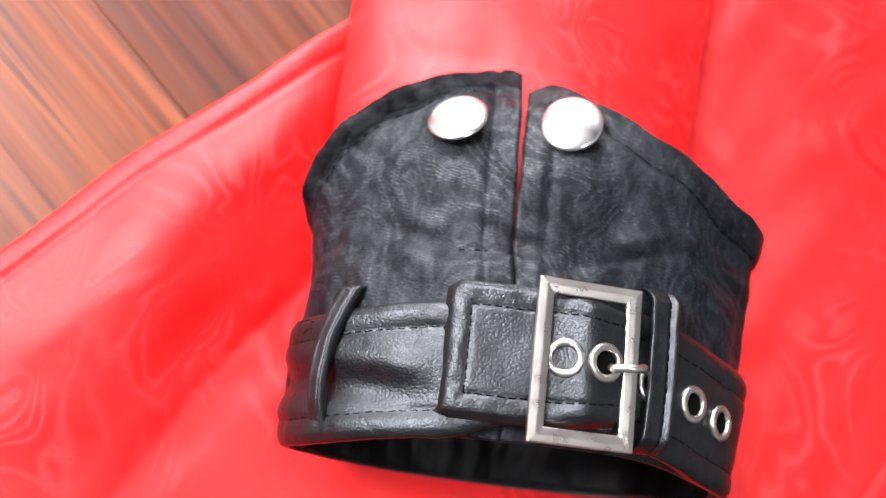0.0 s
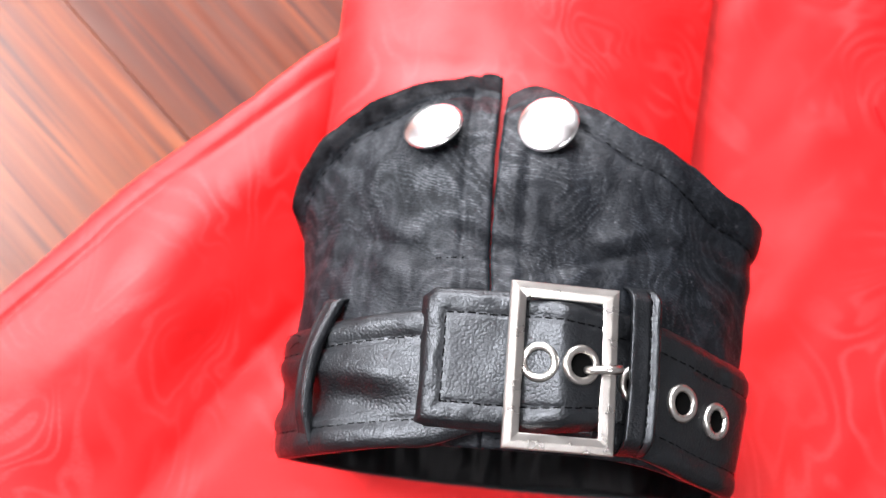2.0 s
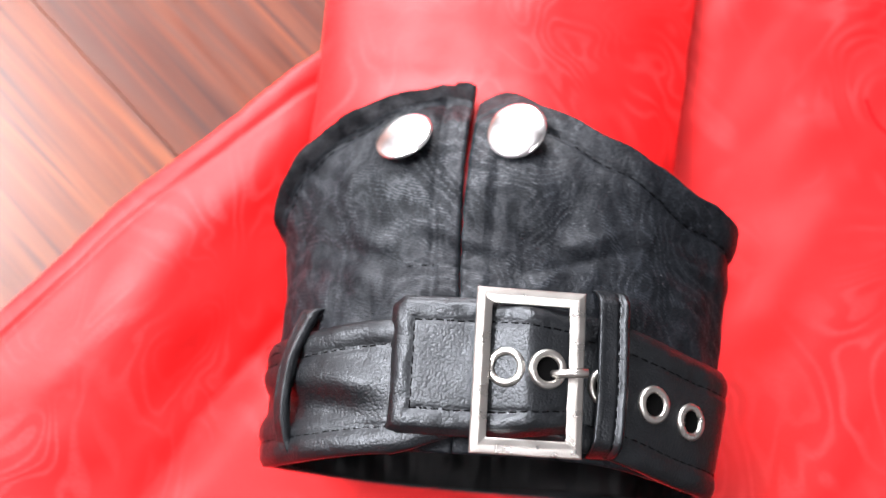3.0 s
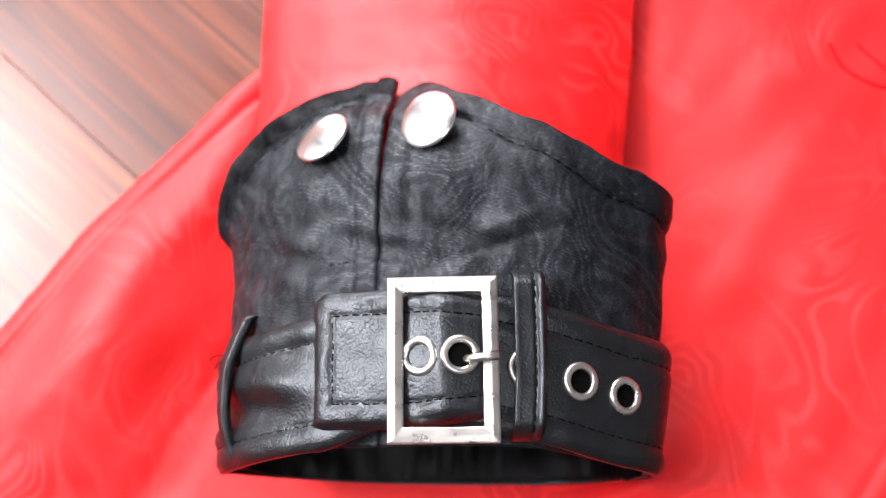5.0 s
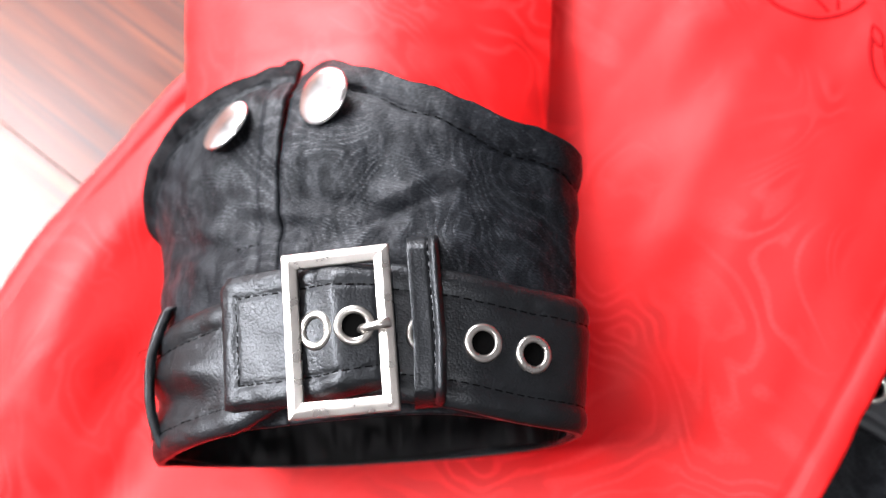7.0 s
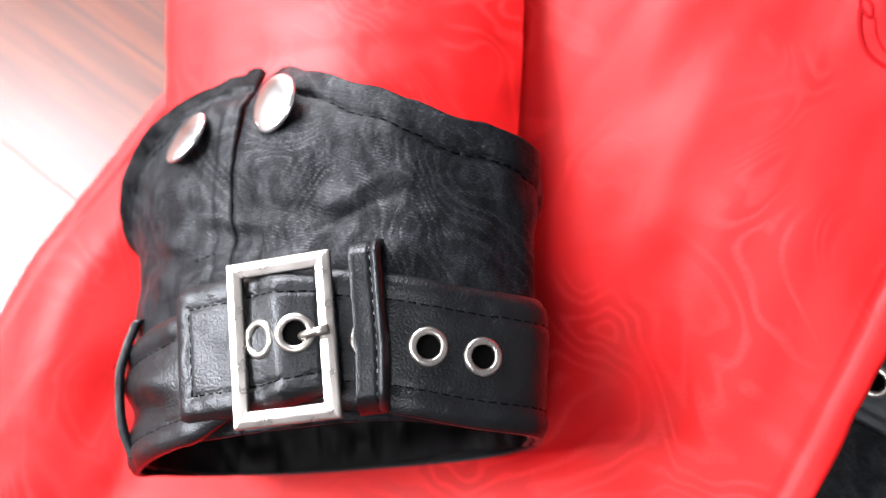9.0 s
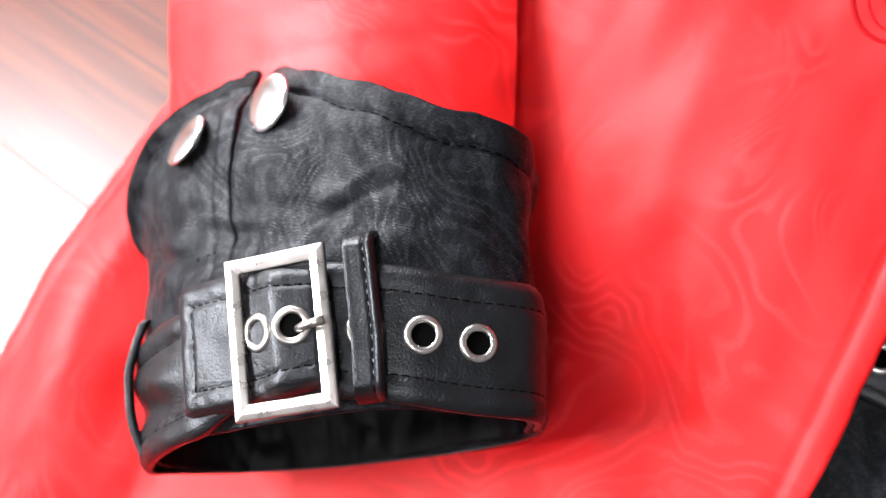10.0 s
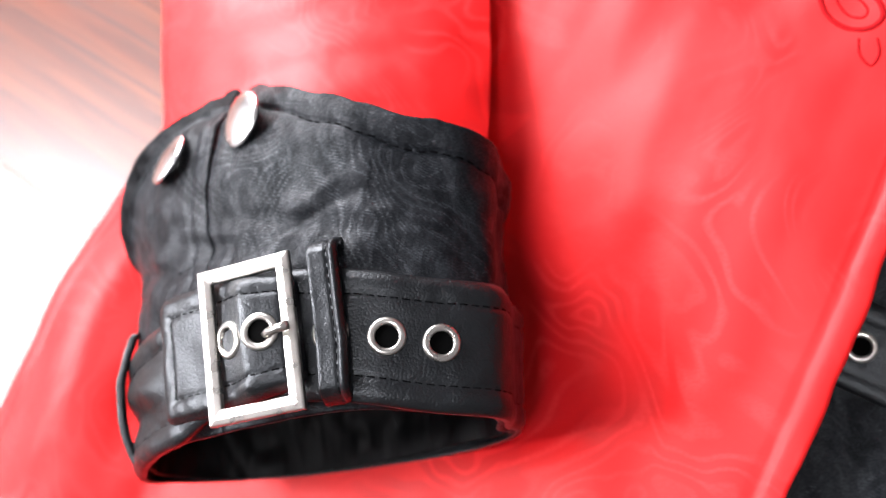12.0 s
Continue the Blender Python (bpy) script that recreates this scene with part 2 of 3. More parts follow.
def tube(bm, pts, radius, seg=8, closed=False):
    """A round cord along points in mm."""
    pts = [Vector(p) for p in pts]
    n = len(pts)
    rings = []
    up = Vector((0.13, 0.31, 0.94))
    for i, p in enumerate(pts):
        a = pts[(i - 1) % n] if closed or i else p
        b = pts[(i + 1) % n] if closed or i < n - 1 else p
        t = (b - a).normalized()
        s = t.cross(up).normalized()
        w = s.cross(t)
        r = radius(i / (n - 1)) if callable(radius) else radius
        rings.append([bm.verts.new((p + (s * math.cos(q) + w * math.sin(q)) * r) * MM) for q in [2 * math.pi * k / seg for k in range(seg)]])
    for i in range(n if closed else n - 1):
        r0, r1 = rings[i], rings[(i + 1) % n]
        for k in range(seg):
            bm.faces.new((r0[k], r0[(k + 1) % seg], r1[(k + 1) % seg], r1[k]))
    if not closed:
        bm.faces.new(rings[0][::-1])
        bm.faces.new(rings[-1])
    return bm


def lathe(bm, profile, m, seg=40):
    """Turns a profile of (radius, height) in mm about z and lays it at m (a matrix in mm)."""
    rings = []
    for r, h in profile:
        if r < 1e-6:
            rings.append([bm.verts.new((m @ Vector((0, 0, h))) * MM)])
        else:
            rings.append([bm.verts.new((m @ Vector((r * math.cos(a), r * math.sin(a), h))) * MM) for a in [2 * math.pi * k / seg for k in range(seg)]])
    for r0, r1 in zip(rings, rings[1:]):
        for k in range(seg):
            q = (k + 1) % seg
            face = [r0[k % len(r0)], r0[q % len(r0)], r1[q % len(r1)], r1[k % len(r1)]]
            bm.faces.new(list(dict.fromkeys(face)))
    return bm


def box(bm, lo, hi):
    """A box in metres."""
    vs = [bm.verts.new((x, y, z)) for x in (lo[0], hi[0]) for y in (lo[1], hi[1]) for z in (lo[2], hi[2])]
    for f in ((0, 1, 3, 2), (4, 6, 7, 5), (0, 4, 5, 1), (2, 3, 7, 6), (0, 2, 6, 4), (1, 5, 7, 3)):
        bm.faces.new([vs[i] for i in f])
    return bm


def lerp_table(table, t):
    """Smooth values from a table of (key, values...)."""
    if t <= table[0][0]:
        return table[0][1:]
    for a, b in zip(table, table[1:]):
        if t <= b[0]:
            f = (t - a[0]) / (b[0] - a[0])
            f = f * f * (3 - 2 * f) * 0.4 + f * 0.6
            return tuple(p + (q - p) * f for p, q in zip(a[1:], b[1:]))
    return table[-1][1:]


def wobble(p, size, seed=0.0):
    return noise.noise(Vector((p[0] / size + seed, p[1] / size - seed, p[2] / size + 0.37 * seed)))


def stand(p, nrm, along):
    """A matrix in mm with z along nrm and y close to along."""
    z = nrm.normalized()
    x = Vector(along).cross(z).normalized()
    m = Matrix((x, z.cross(x), z)).transposed().to_4x4()
    m.translation = p
    return m


# ---- the room: out of view, added to close the place and hold the lamps ----
def room():
    bm = bmesh.new()
    (x0, x1), (z0, z1), _ = NORTH_WINDOW
    for lo, hi in (((-1.03, 0), (x0, 2.8)), ((x1, 0), (2.0, 2.8)), ((x0, 0), (x1, z0)), ((x0, z1), (x1, 2.8))):
        box(bm, (lo[0], NORTH, lo[1]), (hi[0], NORTH + 0.12, hi[1]))
    tagged(part("wall_north", bm, WALL, smooth=False), "unseen grey room wall, added, with the north window opening", "wall", kind="structure")
    bm = bmesh.new()
    box(bm, (-1.03, -2.12, 0), (2.0, -2.0, 2.8))
    tagged(part("wall_south", bm, WALL, smooth=False), "unseen plain grey room wall, added to set the bounce", "wall", kind="structure")
    bm = bmesh.new()
    box(bm, (2.0, -2.12, 0), (2.12, NORTH + 0.12, 2.8))
    tagged(part("wall_east", bm, WALL, smooth=False), "unseen plain grey room wall, added to set the bounce", "wall", kind="structure")
    bm = bmesh.new()
    box(bm, (-1.03, -2.0, 0), (-0.91, NORTH, 0.55))
    tagged(part("wall_west", bm, WALL, smooth=False), "unseen low grey wall under the added roof slope", "wall", kind="structure")
    m = Matrix((SLOPE, Vector((0, 1, 0)), OUTDOORS)).transposed().to_4x4()
    m.translation = SLOPE_FOOT
    bm = bmesh.new()
    (a0, a1), (b0, b1), _ = WINDOWS[0]
    (c0, c1), (d0, d1), _ = WINDOWS[1]
    for lo, hi in (((-0.06, -2.0, 0), (a0, NORTH, 0.1)), ((a0, -2.0, 0), (a1, b0, 0.1)), ((a0, b1, 0), (a1, NORTH, 0.1)), ((a1, -2.0, 0), (c0, NORTH, 0.1)),
                   ((c0, -2.0, 0), (c1, d0, 0.1)), ((c0, d1, 0), (c1, NORTH, 0.1)), ((c1, -2.0, 0), (2.78, NORTH, 0.1))):
        box(bm, lo, hi)
    bm.transform(m)
    tagged(part("added_roof_slope", bm, WALL, smooth=False), "unseen grey roof slope, added to hold two lamp openings", "wall", kind="structure")
    bm = bmesh.new()
    box(bm, (0.52, -2.12, 2.8), (2.12, NORTH + 0.12, 2.9))
    tagged(part("ceiling", bm, CEILING, smooth=False), "unseen plain white ceiling, added to set the bounce", "ceiling", kind="structure")
    for k, ((s0, s1), (y0, y1), _) in enumerate(WINDOWS):
        win = tagged(new("window_%d" % (k + 1)), "unseen white framed roof opening, added to carry a daylight or fill lamp", "window", kind="structure")
        bm = bmesh.new()
        for lo, hi in (((s0, y0, 0.03), (s1, y0 + 0.04, 0.08)), ((s0, y1 - 0.04, 0.03), (s1, y1, 0.08)), ((s0, y0 + 0.04, 0.03), (s0 + 0.04, y1 - 0.04, 0.08)),
                       ((s1 - 0.04, y0 + 0.04, 0.03), (s1, y1 - 0.04, 0.08))):
            box(bm, lo, hi)
        bm.transform(m)
        part("window_frame", bm, FRAME, win, smooth=False)
    (x0, x1), (z0, z1), _ = NORTH_WINDOW
    # frame of the assumed north window, out of view
    win = tagged(new("window_3"), "assumed white framed wall window, out of view, letting in daylight", "window", kind="structure")
    bm = bmesh.new()
    for lo, hi in (((x0, z0), (x0 + 0.04, z1)), ((x1 - 0.04, z0), (x1, z1)), ((x0 + 0.04, z0), (x1 - 0.04, z0 + 0.04)), ((x0 + 0.04, z1 - 0.04), (x1 - 0.04, z1))):
        box(bm, (lo[0], NORTH + 0.03, lo[1]), (hi[0], NORTH + 0.08, hi[1]))
    part("window_frame", bm, FRAME, win, smooth=False)


room()

# ---- the red garment and its sleeve, the black cuff on the sleeve's end ----
# y, centre x, half width, centre height, rise above it, lean to one side
CUFF = [(-40, -11, 62.5, 34, 46, 6), (18, -11, 63, 34, 44.5, 7), (30, -11, 64, 33.5, 41, 10), (50, -11, 64.5, 33, 41, 12), (70, -10.5, 65, 32.5, 37, 12), (90, -9, 64, 31, 28, 18)]
SLEEVE = [(0, -11, 59, 34, 37, 6), (30, -11, 60, 31, 37, 8), (50, -10.5, 61, 25, 41, 8), (70, -9.5, 63, 20, 35, 5), (92, -7.5, 64.5, 17, 28, 2), (112, -6.0, 65.5, 15, 25, 0), (150, -3.4, 67.5, 13, 19, 0), (240, 4, 70, 10, 11, 0), (330, 14, 74, 9, 6, 0)]


BOXY = 0.88


def bell(d, w):
    return math.exp(-(d / w) ** 2)


def ring(table, th, y, off=0.0):
    cx, a, cz, b, tl = lerp_table(table, y)
    c, s = math.cos(th), math.sin(th)
    if c > 0:
        a -= 5.5 + 4.5 * max(0.0, min(1.0, (-y - 5.0) / 27.0))
    if s < 0:
        a *= 1 - 0.10 * (-s) ** 0.7
    if c > 0 and s > 0:
        # the shoulder on this side is fuller
        a += 7.8 * bell(math.atan2(s, c) - 0.47, 0.24) if table is CUFF else 0.0
    x = cx + math.copysign((a + off) * abs(c) ** BOXY, c)
    if s >= 0 and c > 0 and table is SLEEVE:
        # the sleeve slopes down to a folded edge on this side
        x = cx + (a + off) * c
        z = cz + (b + off) * (1 - c ** 1.7)
    elif s >= 0:
        z = cz + (b + off) * s ** BOXY + tl * c * (1 - (1 - s) ** 2)
    else:
        z = cz - (cz - 4.5 + off) * (-s) ** 0.8
    return Vector((x, y, z))


def ring_normal(table, th, y):
    du = ring(table, th + 0.02, y) - ring(table, th - 0.02, y)
    dy = ring(table, th, y + 1) - ring(table, th, y - 1)
    return dy.cross(du).normalized()


def angle_of(x, y=0.0):
    cx, a = lerp_table(CUFF, y)[:2]
    if x > cx:
        a -= 5.5
    c = min(1.0, abs(x - cx) / a) ** (1 / BOXY)
    return math.acos(math.copysign(c, x - cx))


SLIT = 1.765
PI = math.pi
TOP = [(SLIT, 90.5), (1.86, 88), (2.05, 81.5), (2.3, 73.3), (2.6, 64.5), (2.85, 55), (3.1, 47), (3.4, 40), (4.0, 35), (4.7, 33), (5.6, 34), (6.1, 37),
       (2 * PI + 0.05, 40), (2 * PI + 0.40, 44.5), (2 * PI + 0.676, 50.5), (2 * PI + 0.953, 57.5), (2 * PI + 1.22, 65), (2 * PI + 1.52, 76.3), (2 * PI + SLIT - 0.1, 83.5), (2 * PI + SLIT, 83)]


def cuff_foot(th):
    s, c = math.sin(th), math.cos(th)
    k = 0.5 + 0.5 * s
    if c > 0:
        k += (max(0.16, s) ** 1.2 - k) * min(1.0, c * 1.5)
    return -33.5 + 12.5 * k


def belt_mid(th):
    c, s = math.cos(th), math.sin(th)
    if s < 0:
        return -13.5 - 1.5 * c - 4.0 * (-s)
    drop = max(0.0, min(1.0, (-0.12 - c) / 0.34))
    drop = drop * drop * (3 - 2 * drop)
    return 0.5 - 15.5 * (max(0.0, c + 0.15) / 1.15) ** 1.9 - 6.0 * drop - 6.5 * max(0.0, (-0.46 - c) / 0.54) ** 1.3


def cuff_point(u, v, off=0.0):
    th = SLIT + u * 2 * PI
    y0, y1 = cuff_foot(th), lerp_table(TOP, th)[0]
    side = min(u, 1 - u) * 2 * PI * 63
    y1 -= 3.2 * max(0.0, 1 - side / 5.5) ** 2
    y1 += 0.7 * wobble((th * 40, 0, 0), 7, 2.0) + 0.35 * wobble((th * 40, 3, 0), 2.2, 4.0)
    y = y0 + (y1 - y0) * v
    gap = 0.003 + 0.034 * max(0.0, (y - 30) / 52) ** 2.2
    gap += 0.0035 * (wobble((y, 5 if u < 0.5 else 40, 0), 4, 1.0) + 0.6) * min(1.0, max(0.0, (y - 26) / 12))
    near_gap = gap * 0.3 - 0.026 * max(0.0, (y - 56) / 34)
    th = SLIT + near_gap + u * (2 * PI - near_gap - gap)
    p = ring(CUFF, th, y, off)
    nrm = ring_normal(CUFF, th, y)
    below = y1 - y
    edge = min(1.0, below / 9.0)
    d = 0.9 * wobble(p, 16, 3.1) + 0.4 * wobble(p, 6, 8.2) + 0.9 * wobble((p.x, p.y * 0.35, p.z), 9, 5.5)
    d *= 0.4 + 0.6 * edge
    if below < 8.0 and side > 6.5:
        d += 0.45 + 0.5 * bell(below - 3.8, 2.6)
        if math.cos(th) < -0.15:
            d += 0.9 * bell(below - 3.6, 2.4) - 1.6 * max(0.0, 1 - below / 1.6) ** 2
    d -= 0.8 * bell(below - 8.3, 0.8)
    if y > 8:
        d -= 0.8 * bell(side - 7.0, 0.9)
        d += 0.4 * min(1.0, below / 8.0) if side < 6.2 else 0.0
    d -= 0.7 * bell(y - 27.0, 0.7) if side < 12 and u < 0.5 else 0.0
    # puckers above the belt and a pull towards the keeper
    d += 0.9 * math.sin(p.x * 0.22 + p.y * 0.55) * bell(y - 31, 7.0) * max(0.0, math.sin(th))
    d += 0.8 * bell((p.y - 36) - 0.35 * (p.x - 10), 2.0) * bell(p.x - 8, 14)
    d -= 0.9 * bell((p.y - 31) - 0.30 * (p.x - 10), 1.2) * bell(p.x - 4, 16)
    if math.sin(th) > 0:
        d -= 2.4 * max(0.0, min(1.0, (belt_mid(th) - 15.0 - y) / 3.0)) * min(1.0, math.sin(th) * 2.5)
    # the free edge stands off at both flanks and dips at the tips beside the slit
    flank = max(0.0, abs(math.cos(th)) - 0.25) if math.sin(th) > -0.3 else 0.0
    d += (5.8 if math.cos(th) > 0 else 6.6) * flank * math.exp(-below / 11.0)
    d += 1.1 * bell(y - 30, 16.0) * bell(th - 2 * PI - 0.3, 0.45)
    if math.cos(th) < 0:
        d -= 2.3 * bell(y - 32, 19.0) * bell(th - 2.9, 0.45)
    d -= 4.5 * math.exp(-(below / 22.0) ** 2) * bell(side, 19.0)
    return p + nrm * d, nrm


cuff = tagged(new("sleeve_cuff"), "black brocade sleeve cuff with a buckled leather belt", "cuff")
shell = part("cuff_shell", slab(cuff_point, 360, 130, 1.8), BROCADE, cuff, "black watered brocade with a stitched hem")
shell.data.materials.append(SHADED_HEM)
shell.data.materials.append(LINING)
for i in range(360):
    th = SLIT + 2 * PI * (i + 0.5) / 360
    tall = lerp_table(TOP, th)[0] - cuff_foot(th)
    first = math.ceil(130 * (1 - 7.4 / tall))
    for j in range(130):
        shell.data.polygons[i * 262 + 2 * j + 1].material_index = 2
    # shade painted on the left flap's hem strip with the darker material
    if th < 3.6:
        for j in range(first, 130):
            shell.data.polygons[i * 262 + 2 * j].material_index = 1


# belt
def belt_place(th, w, off):
    """w across the belt in mm from its middle line."""
    y = belt_mid(th) + w
    p = ring(CUFF, th, y)
    nrm = ring_normal(CUFF, th, 0.0)
    return p + nrm * off, nrm


def belt_fn(u, v):
    th = u * 2 * PI
    w = (v - 0.5) * 34
    p, nrm = belt_place(th, w, 0.0)
    e = min(v, 1 - v) * 34
    puff = 2.6 - 0.9 * math.exp(-(e / 1.2) ** 2) - 0.5 * math.exp(-((e - 6.6) / 0.8) ** 2) + 0.3 * bell(e - 3.2, 2.2)
    fold = max(0.0, min(1.0, (-math.cos(th) - 0.38) / 0.22)) if math.sin(th) > 0 else 0.0
    puff += fold * 1.7 * math.sin(w * 0.34 + 0.11 * (p.x + 50) + 0.9) * math.exp(-(w / 10) ** 2) + 0.3 * wobble(p, 9, 1.0) + 0.45 * wobble((p.x * 1.6, p.y * 0.5, p.z), 7, 6.0) * bell(e - 5.0, 4.0)
    return p + nrm * puff, nrm


belt = part("belt", slab(belt_fn, 300, 40, 2.0, True), LEATHER, cuff, "black grained leather belt with stitched edges")


def stitches(path, length=2.0, gap=1.0, radius=0.22):
    """Short thread stitches along a function path(s) of 0 to 1 in mm."""
    bm = bmesh.new()
    pts = [path(i / 600) for i in range(601)]
    pts = [p + Vector((0.22 * wobble(p, 2.4, 3.0), 0.22 * wobble(p, 2.4, 8.0), 0)) for p in pts]
    run, start, on, cur = 0.0, pts[0], True, [pts[0]]
    for a, b in zip(pts, pts[1:]):
        run += (b - a).length
        cur.append(b)
        if run >= (length if on else gap):
            if on and len(cur) > 1:
                tube(bm, [cur[0], cur[len(cur) // 2], cur[-1]], radius, 5)
            run, on, cur = 0.0, not on, [b]
    return bm


for side in (-1, 1):
    def path(s, side=side):
        th = 0.05 + s * (PI - 0.1)
        p, nrm = belt_fn(th / (2 * PI), 0.5 + side * (17 - 6.6) / 34)
        return p + nrm * 0.04
    part("stitching", stitches(path, 1.8, 0.9, 0.19), THREAD, belt)


def eyelet(place, nrm, along, parent, r=4.9, hollow=True):
    m = stand(place, nrm, along)
    prof = [(r * 0.60, -1.2), (r * 0.60, 0.5), (r * 0.66, 0.95), (r * 0.8, 1.0), (r * 0.93, 0.9), (r, 0.25), (r * 0.98, -0.4)]
    bm = lathe(bmesh.new(), prof, m, 36)
    part("eyelet", bm, NICKEL, parent, "round nickel eyelet")
    if not hollow:
        return
    # the leather isn't pierced: a black disc paints the hole's shade
    bm = lathe(bmesh.new(), [(0, 0.12), (r * 0.61, 0.12)], m, 24)
    part("eyelet_shade_disc", bm, HOLE_SHADE, parent, "black disc standing in for the shade inside the eyelet")


for x in (11.4, 24.2, 34.0):
    th = angle_of(x)
    p, nrm = belt_place(th, 0, 2.7)
    eyelet(p, nrm, (0, 1, 0), belt)


for u0, u1 in ((0.03, 0.24), (0.74, 0.97)):
    def rim(s, u0=u0, u1=u1):
        u = u0 + (u1 - u0) * s
        th = SLIT + u * 2 * PI
        p, nrm = cuff_point(u, 1 - 8.3 / (lerp_table(TOP, th)[0] - cuff_foot(th)))
        return p + nrm * 0.08
    part("stitching", stitches(rim, 2.0, 1.3, 0.26), THREAD, shell)


def slit_bar(s):
    th = angle_of(-39.5 + 9.0 * s, 27)
    u = ((th - SLIT) % (2 * PI)) / (2 * PI)
    y0, y1 = cuff_foot(th), lerp_table(TOP, th)[0]
    p, nrm = cuff_point(u, (26.5 + 0.9 * s - y0) / (y1 - y0))
    return p + nrm * 0.1


part("stitching", stitches(slit_bar, 1.5, 0.8, 0.15), THREAD, shell)


# the belt's free end, folded round the buckle bar


def tab_fn(u, v):
    x = -41.5 + u * 47.5
    # the two folded corners are cut off
    cut = max(0.0, 3.0 - (x + 41.5))
    w = (v - 0.5) * (34.5 - (1.6 if v > 0.5 else 0.4) * cut if x < -14 else 34.5 - 0.28 * (x + 14))
    off = 3.6 + 0.9 * min(1.0, (x + 41.5) / 4) + 5.0 * (1 - 0.55 * abs(2 * v - 1) ** 5) * math.exp(-(math.sqrt((x + 8.0) ** 2 + 6.0) - 2.45) / (6.0 if x < -8.0 else 10.0))
    off -= (off - 0.8) * max(0.0, min(1.0, (x - 0.5) / 5.2)) ** 1.5
    th = angle_of(x)
    p, nrm = ring(CUFF, th, 0.2 + w), ring_normal(CUFF, th, 0.0)
    p = p + nrm * off
    e = min(min(v, 1 - v) * 34.5, x + 41.5 if x < -20 else 99)
    d = -1.5 * math.exp(-(e / 1.3) ** 2) + 0.3 * math.exp(-((e - 3.2) / 2.2) ** 2) - 0.4 * math.exp(-((e - 6.2) / 0.7) ** 2) + 0.7 * wobble(p, 13, 2.0) * min(1.0, e / 6) + 0.4 * wobble(p, 3.2, 9.0) * bell(e - 4.0, 3.0)
    return p + nrm * d, nrm


tab = part("belt_end", slab(tab_fn, 110, 60, 2.3), LEATHER, cuff, "folded grained leather belt end with a stitched border")
for a, b in (((0.13, 0.18), (0.93, 0.18)), ((0.13, 0.82), (0.93, 0.82)), ((0.13, 0.18), (0.13, 0.82))):
    def path(s, a=a, b=b):
        p, nrm = tab_fn(a[0] + (b[0] - a[0]) * s, a[1] + (b[1] - a[1]) * s)
        return p + nrm * 0.03
    part("stitching", stitches(path, 1.8, 0.9, 0.19), THREAD, tab)
for x in (-13.6, -4.0):
    u = (x + 41.5) / 47.5
    p, nrm = tab_fn(u, 0.5)
    q = tab_fn(u + 0.02, 0.5)[0] - tab_fn(u - 0.02, 0.5)[0]
    nrm = q.cross(Vector((0, 1, 0))).normalized()
    eyelet(p, nrm, (0, 1, 0), tab, hollow=x > -10)


# buckle: a flat bevelled rectangular frame
def buckle():
    o = Vector((-8.6, -0.3, 86.3))
    m = Matrix.Translation(o) @ Euler((radians(-1.5), radians(-1.0), radians(0.0))).to_matrix().to_4x4()
    w, h, bar = 13.6, 20.2, 3.9
    prof = [(0.0, -1.5), (0.0, -0.1), (0.35, 0.3), (1.7, 0.65), (2.0, 0.65), (bar - 0.25, 0.2), (bar, 0.0), (bar, -1.5)]
    bm = bmesh.new()
    loops = []
    for inset, z in prof:
        loops.append([bm.verts.new((m @ Vector((sx * (w - inset), sy * (h - inset), z))) * MM) for sx, sy in ((-1, -1), (1, -1), (1, 1), (-1, 1))])
    for a, b in zip(loops, loops[1:] + loops[:1]):
        for k in range(4):
            bm.faces.new((a[k], a[(k + 1) % 4], b[(k + 1) % 4], b[k]))
    bmesh.ops.bevel(bm, geom=bm.edges[:], offset=0.00012, segments=2, affect="EDGES")
    ob = part("buckle", bm, NICKEL, cuff, "rectangular bevelled nickel buckle frame", smooth=False)
    bm = bmesh.new()
    tube(bm, [(-3.4, -0.6, 86.0), (-2.6, -0.6, 88.4), (-0.8, -0.5, 90.0), (1.8, -0.3, 90.7), (4.9, 0.0, 90.6)], lambda s: 0.9 + 0.3 * s, 12)
    part("buckle_prong", bm, NICKEL, ob, "short nickel prong through an eyelet")
    return ob


buckle()


# leather keepers
def keeper(x, wide, lift, ya, yb, round_off, slant=0.0):
    """A strip over the belt from ya to yb; lift: how far its middle stands off."""
    base = angle_of(x)

    def fn(u, v):
        w = ya + (yb - ya) * u
        th = base - (v - 0.5) * wide / 60 + slant * math.sin(u * PI * 0.62)
        y = belt_mid(base) + w
        p = ring(CUFF, th, y)
        nrm = ring_normal(CUFF, base, 0.0)
        f = min(1.0, min(u, 1 - u) * round_off)
        arch = lift * math.sin(f * PI / 2) ** 0.8 + 0.6 + 0.3 * wobble(p, 6, 4.0)
        ridge = 0.12 * bell(v - 0.1, 0.08) + 1.1 * bell(v - 0.83, 0.15) - 0.5 * bell(v - 0.64, 0.06) - 0.5 * bell(v - 1.0, 0.05) + 0.5 * bell(u - 0.03, 0.03)
        return p + nrm * (arch + ridge), nrm

    ob = part("belt_loop", slab(fn, 70, 28, 1.3), LEATHER, cuff, "narrow black leather keeper loop over the belt")

    def seam(s):
        p, nrm = fn(0.03 + 0.94 * s, 0.64)
        return p + nrm * 0.02
    part("stitching", stitches(seam, 1.8, 0.9, 0.22), THREAD, ob)
    return ob


keeper(12.3, 8.8, 5.2, 25.0, -17.5, 9.0)
keeper(-63.0, 8.0, 5.2, 23.5, -17.0, 2.2, 0.12)


def loose_thread(points):
    part("loose_thread", tube(bmesh.new(), points, 0.13, 5), THREAD, cuff, "frayed black thread end")


